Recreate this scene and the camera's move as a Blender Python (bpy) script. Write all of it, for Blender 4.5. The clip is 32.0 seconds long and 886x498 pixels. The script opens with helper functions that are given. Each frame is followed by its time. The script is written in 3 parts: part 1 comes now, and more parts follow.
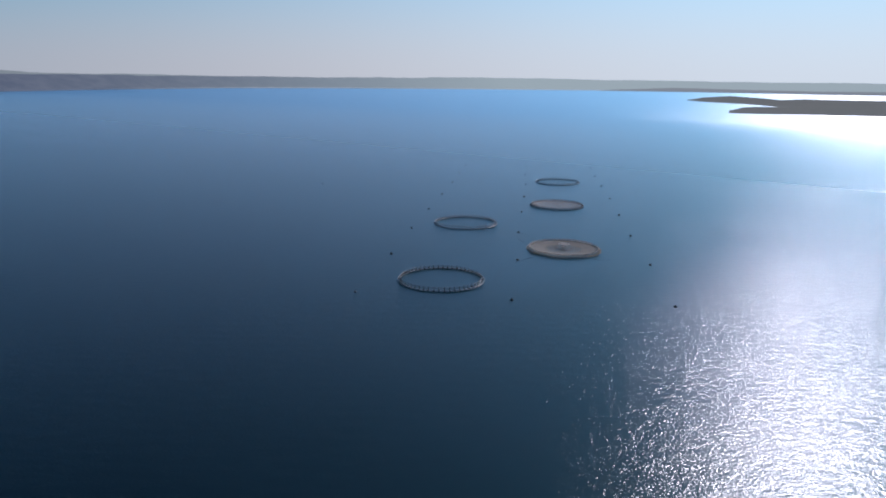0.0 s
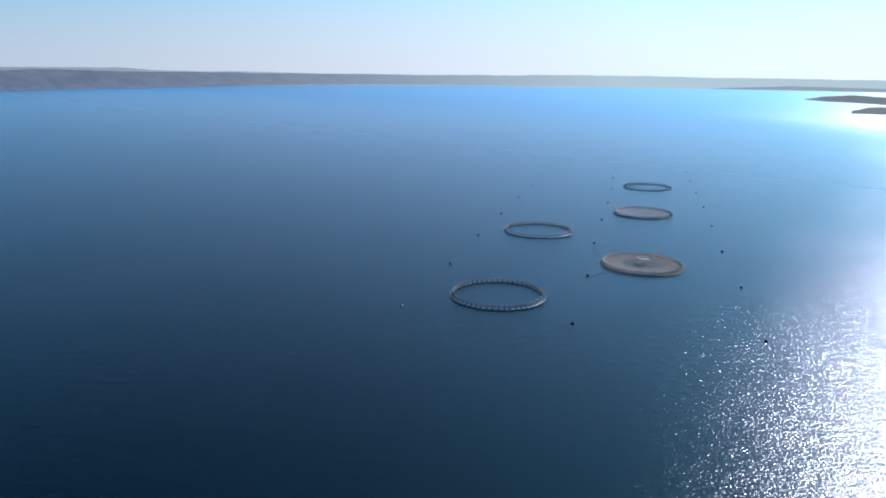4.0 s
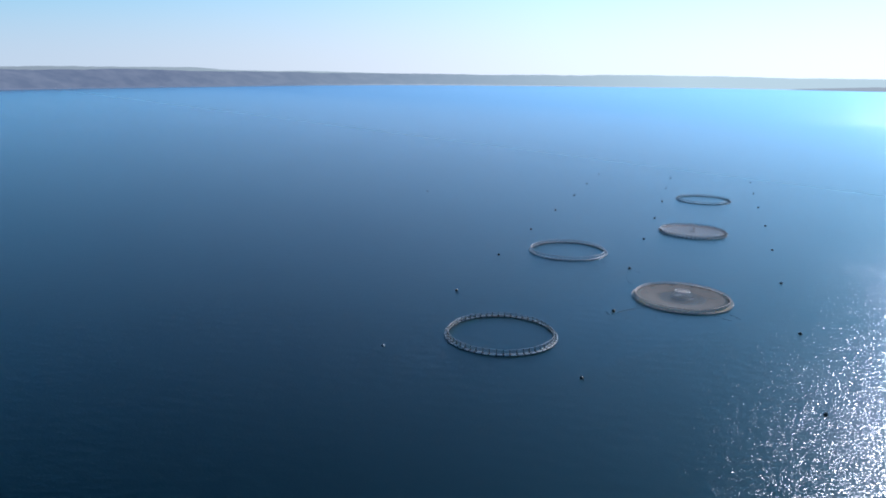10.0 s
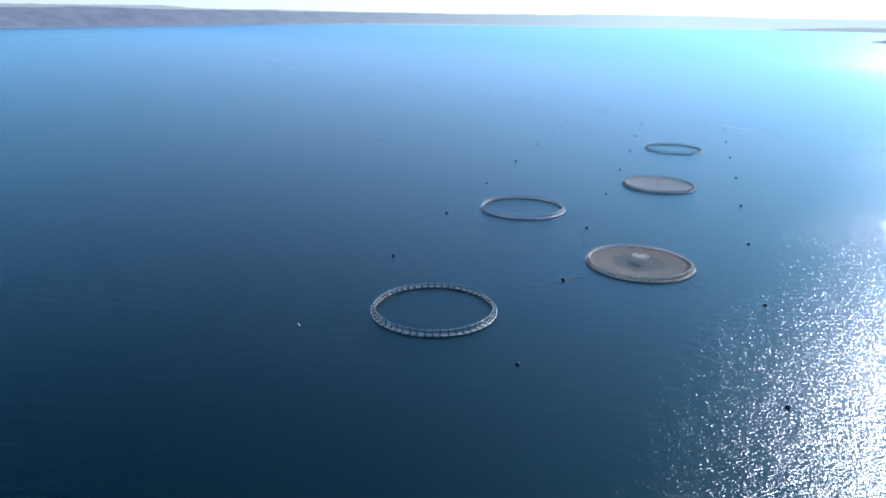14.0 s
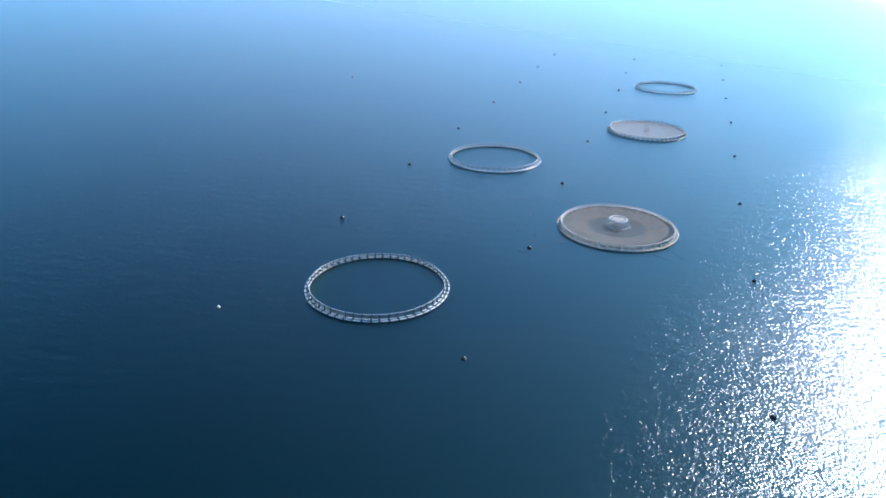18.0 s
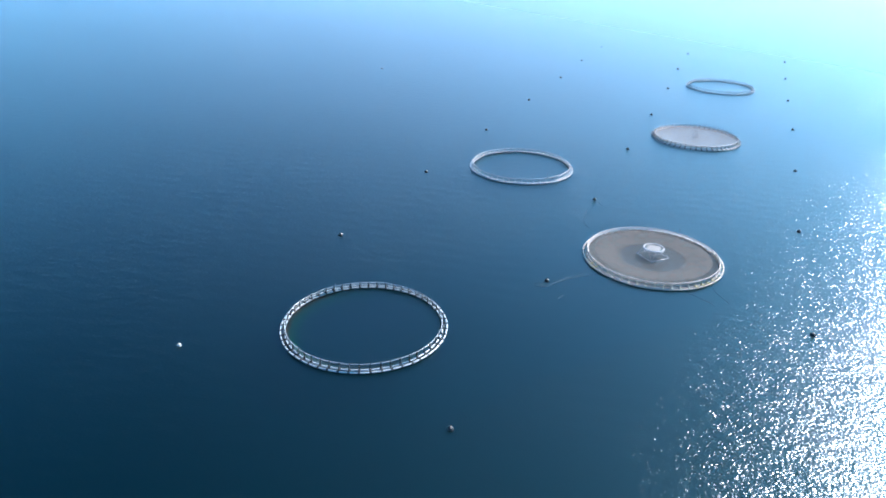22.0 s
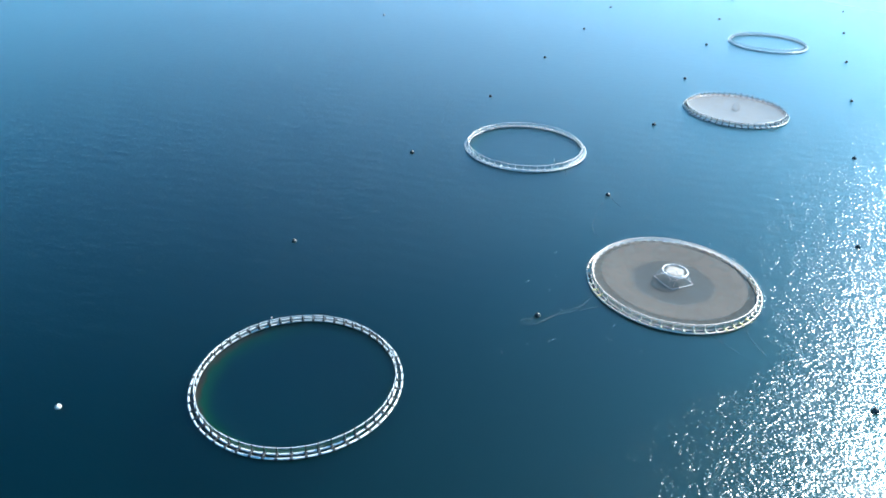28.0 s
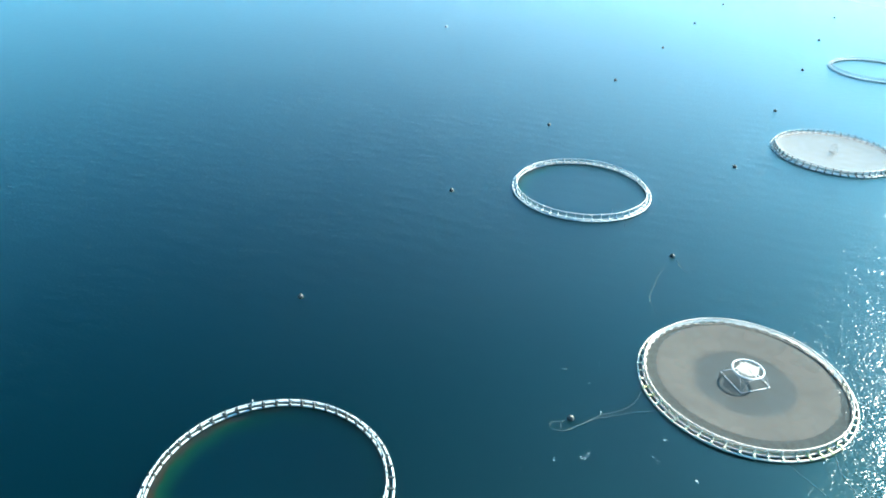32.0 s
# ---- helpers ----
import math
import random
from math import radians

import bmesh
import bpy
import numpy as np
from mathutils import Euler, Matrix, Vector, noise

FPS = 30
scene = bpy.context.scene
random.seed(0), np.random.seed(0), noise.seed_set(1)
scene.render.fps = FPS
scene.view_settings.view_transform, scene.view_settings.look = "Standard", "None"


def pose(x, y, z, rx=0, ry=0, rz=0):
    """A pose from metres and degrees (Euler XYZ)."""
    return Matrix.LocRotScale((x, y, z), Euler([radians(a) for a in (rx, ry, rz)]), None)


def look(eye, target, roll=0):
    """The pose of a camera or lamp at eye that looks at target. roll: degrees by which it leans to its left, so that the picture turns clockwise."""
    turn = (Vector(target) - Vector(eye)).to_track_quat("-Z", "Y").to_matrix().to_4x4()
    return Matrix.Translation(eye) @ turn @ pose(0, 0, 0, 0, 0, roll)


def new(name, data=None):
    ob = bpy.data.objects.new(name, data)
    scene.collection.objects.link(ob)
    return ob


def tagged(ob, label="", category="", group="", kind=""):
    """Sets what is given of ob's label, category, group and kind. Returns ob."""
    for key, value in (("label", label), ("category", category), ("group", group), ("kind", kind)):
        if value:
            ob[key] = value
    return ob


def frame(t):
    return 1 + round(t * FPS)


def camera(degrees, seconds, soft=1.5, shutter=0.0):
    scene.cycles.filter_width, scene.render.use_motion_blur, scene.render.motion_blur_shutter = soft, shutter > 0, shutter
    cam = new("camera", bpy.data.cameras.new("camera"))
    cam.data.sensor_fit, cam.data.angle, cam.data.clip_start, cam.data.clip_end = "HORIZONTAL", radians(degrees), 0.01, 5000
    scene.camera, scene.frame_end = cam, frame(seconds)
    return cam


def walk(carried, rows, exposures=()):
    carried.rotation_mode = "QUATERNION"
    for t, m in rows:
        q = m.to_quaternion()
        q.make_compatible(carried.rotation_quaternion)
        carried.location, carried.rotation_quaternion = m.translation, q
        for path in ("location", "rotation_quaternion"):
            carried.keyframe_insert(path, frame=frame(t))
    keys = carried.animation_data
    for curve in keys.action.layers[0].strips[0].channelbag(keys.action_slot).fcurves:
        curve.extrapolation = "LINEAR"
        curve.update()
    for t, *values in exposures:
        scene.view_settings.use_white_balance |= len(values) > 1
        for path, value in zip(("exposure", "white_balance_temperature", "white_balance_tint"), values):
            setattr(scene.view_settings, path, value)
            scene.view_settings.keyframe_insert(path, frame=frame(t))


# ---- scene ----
cam = camera(64.44, 32.0, soft=1.9)
# seconds, x, y, z, tilt, roll, heading
PATH = [
    (0, -33.65, -231.03, 67.60, 76.332, 0.502, -8.427),
    (1, -30.00, -225.92, 67.38, 76.342, 0.561, -3.859),
    (1.5, -28.17, -223.37, 67.28, 76.267, 0.563, -1.278),
    (2, -26.30, -220.79, 67.17, 76.163, 0.634, 0.422),
    (2.5, -24.43, -218.22, 67.07, 76.140, 0.606, 0.260),
    (3, -22.57, -215.64, 66.98, 76.154, 0.542, 0.027),
    (3.5, -20.70, -213.07, 66.93, 76.124, 0.534, -0.181),
    (5.5, -13.53, -202.71, 67.12, 76.038, 0.515, -1.112),
    (6, -12.01, -199.93, 67.15, 76.065, 0.521, -1.344),
    (6.5, -10.56, -197.13, 67.16, 76.005, 0.471, -1.503),
    (7, -9.14, -194.28, 67.18, 75.986, 0.395, -0.918),
    (7.5, -7.71, -191.41, 67.19, 75.973, 0.416, -0.310),
    (8, -6.27, -188.53, 67.19, 75.972, 0.479, 0.394),
    (8.5, -4.81, -185.64, 67.20, 75.957, 0.506, 1.811),
    (9, -3.36, -182.75, 67.19, 76.051, 0.433, 3.306),
    (9.5, -1.92, -179.86, 67.19, 76.002, 0.542, 4.492),
    (10, -0.49, -176.96, 67.20, 76.022, 0.607, 4.898),
    (10.5, 0.92, -174.08, 67.16, 76.046, 0.685, 4.704),
    (11, 2.34, -171.19, 67.11, 76.068, 0.771, 4.471),
    (11.5, 3.76, -168.30, 67.04, 76.029, 0.822, 4.256),
    (12, 5.14, -165.40, 66.96, 75.244, 0.696, 3.983),
    (12.5, 6.51, -162.46, 66.89, 74.314, 0.622, 3.746),
    (13, 7.82, -159.50, 66.86, 73.407, 0.554, 3.530),
    (13.5, 9.11, -156.53, 66.87, 72.403, 0.698, 3.311),
    (14, 10.36, -153.53, 66.90, 71.465, 0.746, 3.123),
    (14.5, 11.59, -150.53, 66.97, 70.528, 0.758, 2.906),
    (16.5, 16.34, -138.79, 67.33, 66.472, 0.981, 2.036),
    (17, 17.43, -135.79, 67.37, 65.942, 0.992, 1.858),
    (17.5, 18.47, -132.80, 67.39, 65.908, 1.048, 1.770),
    (18, 19.50, -129.80, 67.40, 65.883, 1.071, 2.631),
    (18.5, 20.52, -126.80, 67.40, 65.859, 1.075, 4.991),
    (19, 21.54, -123.80, 67.40, 65.836, 1.060, 7.522),
    (19.5, 22.54, -120.86, 67.38, 65.803, 1.064, 8.805),
    (20, 23.50, -117.97, 67.35, 65.796, 1.095, 8.703),
    (20.5, 24.38, -115.11, 67.31, 65.795, 1.160, 8.240),
    (21, 25.17, -112.25, 67.30, 65.696, 1.196, 7.745),
    (21.5, 25.89, -109.39, 67.31, 65.173, 1.256, 7.211),
    (22, 26.58, -106.51, 67.34, 64.626, 1.299, 6.752),
    (22.5, 27.24, -103.63, 67.39, 64.073, 1.320, 6.323),
    (23, 27.88, -100.76, 67.43, 63.534, 1.343, 5.940),
    (23.5, 28.48, -97.90, 67.48, 63.013, 1.361, 5.581),
    (24, 29.02, -95.06, 67.53, 62.478, 1.400, 5.252),
    (24.5, 29.49, -92.27, 67.59, 61.934, 1.404, 4.959),
    (25, 29.94, -89.49, 67.66, 61.437, 1.428, 4.713),
    (25.5, 30.39, -86.71, 67.72, 60.917, 1.459, 4.484),
    (27.5, 31.80, -75.58, 67.85, 59.539, 1.545, 4.850),
    (28, 32.22, -72.73, 67.90, 59.458, 1.504, 9.122),
    (28.5, 32.66, -69.86, 67.94, 59.464, 1.456, 12.930),
    (29, 33.09, -66.97, 67.97, 59.403, 1.471, 16.032),
    (29.5, 33.51, -64.07, 67.98, 59.351, 1.522, 16.421),
    (30, 33.88, -61.15, 67.96, 59.333, 1.586, 16.274),
    (30.5, 34.18, -58.23, 67.92, 59.351, 1.535, 16.113),
    (31, 34.43, -55.33, 67.85, 59.360, 1.474, 15.981),
    (31.5, 34.64, -52.47, 67.77, 59.367, 1.418, 15.801),
    (32, 34.83, -49.63, 67.68, 59.405, 1.380, 15.719),
]

EXPOSURES = [(0, -0.56, 6800, 17), (1.2, -0.22, 6650, 14), (3, 0.0, 6500, 12), (6, 0.05, 6400, 11), (13, 0.5, 6400, 11), (14.5, 0.72, 6400, 10), (17, 1.12, 6400, 9), (20, 1.42, 6450, 8), (25, 1.78, 6650, 5), (28, 2.02, 6900, -2), (29.3, 2.32, 7200, -9), (32, 2.46, 7500, -13)]
walk(cam, [(t, pose(x, y, z, tilt, 0, head) @ pose(0, 0, 0, 0, 0, roll)) for t, x, y, z, tilt, roll, head in PATH], EXPOSURES)

# ---- light: a clear, slightly hazy afternoon sky and one sun ----
SUN_AZ, SUN_EL = radians(42.0), radians(39.0)
world = bpy.data.worlds.new("sky")
scene.world = world
world.use_nodes = True
wn = world.node_tree.nodes
wn.clear()
sky = wn.new("ShaderNodeTexSky")
sky.sky_type = "NISHITA"
sky.sun_disc = False
sky.sun_elevation, sky.sun_rotation = SUN_EL, SUN_AZ
sky.altitude, sky.air_density, sky.dust_density, sky.ozone_density = 0, 1.0, 0.32, 5.0
back = wn.new("ShaderNodeBackground")
back.inputs["Strength"].default_value = 0.125
out = wn.new("ShaderNodeOutputWorld")
cool = wn.new("ShaderNodeMix")
cool.data_type, cool.blend_type = "RGBA", "MULTIPLY"
cool.inputs[0].default_value = 1.0
cool.inputs[7].default_value = (0.04, 0.40, 0.70, 1.0)
world.node_tree.links.new(sky.outputs[0], cool.inputs[6])
# pale sea haze low over the horizon, brighter towards the sun, whose light it scatters forwards
TOWARD = Vector((math.sin(SUN_AZ) * math.cos(SUN_EL), math.cos(SUN_AZ) * math.cos(SUN_EL), math.sin(SUN_EL)))
dirs = wn.new("ShaderNodeTexCoord")
split = wn.new("ShaderNodeSeparateXYZ")
fade = wn.new("ShaderNodeMapRange")
fade.interpolation_type = "SMOOTHSTEP"
for i, v in ((1, -0.06), (2, 0.595), (3, 0.97), (4, 0.0)):
    fade.inputs[i].default_value = v
near_sun = wn.new("ShaderNodeVectorMath")
near_sun.operation = "DOT_PRODUCT"
near_sun.inputs[1].default_value = TOWARD
lobe = wn.new("ShaderNodeMapRange")
lobe.interpolation_type = "SMOOTHSTEP"
for i, v in ((1, 0.05), (2, 0.98), (3, 0.0), (4, 1.0)):
    lobe.inputs[i].default_value = v
haze = wn.new("ShaderNodeMix")
haze.data_type = "RGBA"
haze.inputs[6].default_value = (1.25, 4.55, 6.6, 1.0)
haze.inputs[7].default_value = (5.1, 7.0, 9.0, 1.0)
veil = wn.new("ShaderNodeMix")
veil.data_type = "RGBA"
# its lowest, thickest layer is whiter
low_fade = wn.new("ShaderNodeMapRange")
low_fade.interpolation_type = "SMOOTHSTEP"
for i, v in ((1, 0.0), (2, 0.16), (3, 0.85), (4, 0.0)):
    low_fade.inputs[i].default_value = v
low_haze, low_veil = wn.new("ShaderNodeMix"), wn.new("ShaderNodeMix")
low_haze.data_type = low_veil.data_type = "RGBA"
low_haze.inputs[6].default_value = (4.1, 4.6, 5.5, 1.0)
low_haze.inputs[7].default_value = (6.9, 6.8, 7.3, 1.0)
for a, b in ((split.outputs[2], low_fade.inputs[0]), (low_fade.outputs[0], low_veil.inputs[0]), (lobe.outputs[0], low_haze.inputs[0]), (low_haze.outputs[2], low_veil.inputs[7]), (veil.outputs[2], low_veil.inputs[6])):
    world.node_tree.links.new(a, b)
# the wide aureole round the sun
ahead, glow = wn.new("ShaderNodeMath"), wn.new("ShaderNodeMath")
ahead.operation, glow.operation = "MAXIMUM", "POWER"
ahead.inputs[1].default_value, glow.inputs[1].default_value = 0.0, 4.4
aureole = wn.new("ShaderNodeMix")
aureole.data_type, aureole.blend_type = "RGBA", "ADD"
aureole.inputs[7].default_value = (2.5, 6.1, 8.1, 1.0)
for a, b in ((dirs.outputs["Generated"], split.inputs[0]), (split.outputs[2], fade.inputs[0]), (fade.outputs[0], veil.inputs[0]),
             (dirs.outputs["Generated"], near_sun.inputs[0]), (near_sun.outputs["Value"], lobe.inputs[0]), (lobe.outputs[0], haze.inputs[0]),
             (haze.outputs[2], veil.inputs[7]), (cool.outputs[2], veil.inputs[6]), (near_sun.outputs["Value"], ahead.inputs[0]), (ahead.outputs[0], glow.inputs[0]),
             (glow.outputs[0], aureole.inputs[0]), (low_veil.outputs[2], aureole.inputs[6]), (aureole.outputs[2], back.inputs[0])):
    world.node_tree.links.new(a, b)
world.node_tree.links.new(back.outputs[0], out.inputs[0])
sun_data = bpy.data.lights.new("sun", "SUN")
sun_data.energy, sun_data.angle, sun_data.color = 5.0, radians(0.53), (1.0, 0.955, 0.965)
sun = new("sun", sun_data)
sun.matrix_world = look(TOWARD * 400, (0, 0, 0))


# ---- materials ----
class Nodes:
    """Short hand for building one node material."""

    def __init__(self, name):
        self.mat = bpy.data.materials.new(name)
        self.mat.use_nodes = True
        self.tree = self.mat.node_tree
        self.tree.nodes.clear()

    def add(self, kind, values=None, operation="", data_type="", distribution=""):
        n = self.tree.nodes.new(kind)
        if operation:
            n.operation = operation
        if data_type:
            n.data_type = data_type
        if distribution:
            n.distribution = distribution
        for k, v in (values or {}).items():
            if isinstance(v, bpy.types.NodeSocket):
                self.tree.links.new(v, n.inputs[k])
            else:
                n.inputs[k].default_value = v
        return n

    def math(self, op, a, b=0.0):
        return self.add("ShaderNodeMath", {0: a, 1: b}, operation=op).outputs[0]

    def mix(self, f, a, b):
        n = self.add("ShaderNodeMix", {0: f, 6: a, 7: b}, data_type="RGBA")
        return n.outputs[2]

    def place(self, scale=(1, 1, 1), turn=0.0, world_space=True):
        if world_space:
            src = self.add("ShaderNodeNewGeometry").outputs["Position"]
        else:
            src = self.add("ShaderNodeTexCoord").outputs["Object"]
        return self.add("ShaderNodeMapping", {"Vector": src, "Rotation": (0, 0, turn), "Scale": scale}).outputs[0]

    def noise(self, vec, scale, detail=3.0, rough=0.55):
        return self.add("ShaderNodeTexNoise", {"Vector": vec, "Scale": scale, "Detail": detail, "Roughness": rough}).outputs[0]

    def ramp(self, f, a, b, lo=0.0, hi=1.0):
        return self.add("ShaderNodeMapRange", {0: f, 1: a, 2: b, 3: lo, 4: hi}).outputs[0]

    def done(self, shader):
        o = self.add("ShaderNodeOutputMaterial")
        self.tree.links.new(shader, o.inputs[0])
        return self.mat


def rgb(r, g, b):
    return (r, g, b, 1.0)


def water_material():
    n = Nodes("sea_water")
    # wind ripples at four real-world sizes, crests lying across the wind
    swell = n.noise(n.place((0.45, 1.0, 1.0), radians(14)), 0.16, 2)
    chop = n.noise(n.place((0.5, 1.0, 1.0), radians(18)), 0.62, 1.0, 0.5)
    wavelet = n.noise(n.place((0.6, 1.0, 1.0), radians(8)), 2.5, 1.0, 0.5)
    ripple = n.noise(n.place((0.7, 1.0, 1.0), radians(-6)), 3.4, 1.0, 0.5)
    gust = n.ramp(n.noise(n.place((0.5, 1.0, 1.0), radians(-12)), 0.012, 4, 0.6), 0.30, 0.70, 0.88, 1.12)
    # a slick of sheltered water trails south-west from the netted pen, with a clean edge
    at = n.add("ShaderNodeSeparateXYZ", {0: n.add("ShaderNodeNewGeometry").outputs["Position"]}).outputs
    across = n.math("ADD", n.math("MULTIPLY", n.math("SUBTRACT", at[0], 55.9), 0.635), n.math("MULTIPLY", n.math("SUBTRACT", at[1], 37.6), -0.772))
    along = n.math("ADD", n.math("MULTIPLY", n.math("SUBTRACT", at[0], 55.9), 0.772), n.math("MULTIPLY", n.math("SUBTRACT", at[1], 37.6), 0.635))
    edge = n.math("ADD", across, n.ramp(n.noise(n.place(), 0.12, 3), 0.3, 0.7, -1.6, 1.6))
    band = n.math("MULTIPLY", n.ramp(edge, 22.6, 24.6, 1.0, 0.0), n.ramp(edge, -30.0, -12.0, 0.0, 1.0))
    sheltered = n.math("MULTIPLY", band, n.math("MULTIPLY", n.ramp(along, -4.0, 6.0, 1.0, 0.0), n.ramp(along, -95.0, -50.0, 0.0, 1.0)))
    gust = n.math("MULTIPLY", gust, n.ramp(sheltered, 0.0, 1.0, 1.0, 0.52))
    low = n.math("ADD", n.math("MULTIPLY", swell, 0.02), n.math("MULTIPLY", chop, 0.092))
    soft = n.math("MULTIPLY", n.math("ADD", n.math("MULTIPLY", low, 1.12), n.math("MULTIPLY", wavelet, 0.034)), gust)
    fine = n.math("ADD", n.math("MULTIPLY", wavelet, 0.107), n.math("MULTIPLY", ripple, 0.042))
    steep = n.math("MULTIPLY", n.math("ADD", n.math("MULTIPLY", low, 1.4), fine), gust)
    calm = n.add("ShaderNodeBump", {"Strength": 1.0, "Distance": 1.0, "Height": soft}).outputs[0]
    bump = n.add("ShaderNodeBump", {"Strength": 1.0, "Distance": 1.0, "Height": steep}).outputs[0]
    fres = n.add("ShaderNodeFresnel", {"IOR": 1.335, "Normal": calm}).outputs[0]
    # wavelets too small to see spread the reflection; the larger ones flash singly
    sheen = n.add("ShaderNodeBsdfGlossy", {"Color": rgb(0.28, 0.84, 1.0), "Roughness": 0.34, "Normal": calm}, distribution="GGX")
    # outside the bay the wind is fresher and the sea steeper, all the way to the isles
    offshore = n.math("ADD", n.math("MULTIPLY", at[0], 0.74), n.math("MULTIPLY", at[1], 0.67))
    rise = n.ramp(offshore, 70.0, 1050.0)
    fresh = n.ramp(n.math("POWER", rise, 1.5), 0.0, 1.0, 0.25, 0.42)
    flash = n.add("ShaderNodeBsdfGlossy", {"Color": rgb(0.82, 0.84, 1.0), "Roughness": fresh, "Normal": bump}, distribution="BECKMANN")
    gloss = n.add("ShaderNodeMixShader", {0: 0.84, 1: sheen.outputs[0], 2: flash.outputs[0]})
    murk = n.noise(n.place((1, 1, 1)), 0.02, 3)
    tone = n.mix(murk, rgb(0.0001, 0.0034, 0.0042), rgb(0.0001, 0.0041, 0.0049))
    body = n.add("ShaderNodeBsdfDiffuse", {"Color": tone})
    clear = n.add("ShaderNodeBsdfRefraction", {"Color": rgb(0.70, 0.96, 0.98), "Roughness": 0.30, "IOR": 1.33})
    under = n.add("ShaderNodeMixShader", {0: 0.42, 1: body.outputs[0], 2: clear.outputs[0]})
    top = n.add("ShaderNodeMixShader", {0: fres, 1: under.outputs[0], 2: gloss.outputs[0]})
    return n.done(top.outputs[0])


def deep_material():
    """Light scattered back out of the deep water."""
    n = Nodes("deep_water")
    col = n.mix(n.noise(n.place(), 0.02, 4), rgb(0.0001, 0.0024, 0.0030), rgb(0.0001, 0.0029, 0.0036))
    return n.done(n.add("ShaderNodeBsdfDiffuse", {"Color": col}).outputs[0])


def plastic(name, a, b, rough=0.45, grime=rgb(0.13, 0.145, 0.15), amount=0.35, scale=3.0):
    """Weathered pipe plastic: bleached and dirty patches, fine scratches."""
    n = Nodes(name)
    p = n.place(world_space=True)
    patch = n.ramp(n.noise(p, scale, 4, 0.65), 0.35, 0.65)
    col = n.mix(patch, a, b)
    dirt = n.ramp(n.noise(p, scale * 0.37, 5, 0.7), 0.5, 0.75, 0.0, amount)
    col = n.mix(dirt, col, grime)
    bump = n.add("ShaderNodeBump", {"Strength": 0.25, "Distance": 0.02, "Height": n.noise(p, 18, 3)}).outputs[0]
    r = n.ramp(patch, 0, 1, rough - 0.1, rough + 0.15)
    s = n.add("ShaderNodeBsdfPrincipled", {"Base Color": col, "Roughness": r, "Normal": bump})
    return n.done(s.outputs[0])


def netting(name, a, b, cover, scale=0.6, wet=None, through_light=0.35):
    """Fine twine netting, too fine to see singly: part twine, part gap, with stained patches."""
    n = Nodes(name)
    p = n.place()
    patch = n.ramp(n.noise(p, scale, 5, 0.65), 0.32, 0.68)
    col = n.mix(patch, a, b)
    if wet:
        # the sagging middle lies in the water and is soaked and weedy
        o = n.place(world_space=False)
        far = n.add("ShaderNodeVectorMath", {0: o}, operation="LENGTH").outputs[1]
        far = n.math("ADD", far, n.ramp(n.noise(o, 0.35, 4, 0.6), 0.3, 0.7, -0.35, 0.35))
        soaked = n.ramp(far, 6.5, 7.7, 1.0, 0.0)
        col = n.mix(soaked, col, wet)
    twine = n.add("ShaderNodeBsdfDiffuse", {"Color": col})
    thin = n.add("ShaderNodeBsdfTranslucent", {"Color": col})
    matt = n.add("ShaderNodeMixShader", {0: through_light, 1: twine.outputs[0], 2: thin.outputs[0]})
    shine = n.add("ShaderNodeBsdfGlossy", {"Color": rgb(0.9, 0.9, 0.9), "Roughness": 0.6}, distribution="BECKMANN")
    cloth = n.add("ShaderNodeMixShader", {0: n.math("MULTIPLY", n.add("ShaderNodeFresnel", {"IOR": 1.33}).outputs[0], 0.25), 1: matt.outputs[0], 2: shine.outputs[0]})
    gap = n.add("ShaderNodeBsdfTransparent", {"Color": rgb(1, 1, 1)})
    f = n.ramp(n.noise(p, scale * 2.3, 4, 0.6), 0.3, 0.7, cover - 0.08, cover + 0.08)
    if wet:
        f = n.math("MULTIPLY", f, n.ramp(soaked, 0.0, 1.0, 1.0, 0.62))
    mixed = n.add("ShaderNodeMixShader", {0: f, 1: gap.outputs[0], 2: cloth.outputs[0]})
    return n.done(mixed.outputs[0])


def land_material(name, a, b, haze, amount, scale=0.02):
    """Scrub and rock on far land; distance haze is painted on as emission, more of it the farther the land.
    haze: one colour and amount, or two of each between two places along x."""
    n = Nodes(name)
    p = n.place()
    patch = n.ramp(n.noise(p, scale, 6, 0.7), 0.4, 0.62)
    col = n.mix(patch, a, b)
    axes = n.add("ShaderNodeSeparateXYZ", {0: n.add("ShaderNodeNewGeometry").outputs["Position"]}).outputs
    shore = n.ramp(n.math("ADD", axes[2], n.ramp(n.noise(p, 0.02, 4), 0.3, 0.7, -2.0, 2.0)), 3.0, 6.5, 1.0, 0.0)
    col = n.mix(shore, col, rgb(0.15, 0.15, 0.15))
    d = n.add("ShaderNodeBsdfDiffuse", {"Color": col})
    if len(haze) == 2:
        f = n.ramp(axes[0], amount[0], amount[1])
        # the pale strip at the waterline is put into this glow too
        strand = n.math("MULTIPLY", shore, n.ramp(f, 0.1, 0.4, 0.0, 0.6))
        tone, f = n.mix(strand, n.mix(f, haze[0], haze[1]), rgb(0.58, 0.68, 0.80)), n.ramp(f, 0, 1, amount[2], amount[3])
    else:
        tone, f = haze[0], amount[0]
    # the land itself emits the haze colour, standing in for hazy distance
    haze_glow = n.add("ShaderNodeEmission", {"Color": tone, "Strength": 1.0})
    m = n.add("ShaderNodeMixShader", {0: f, 1: d.outputs[0], 2: haze_glow.outputs[0]})
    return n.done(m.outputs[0])


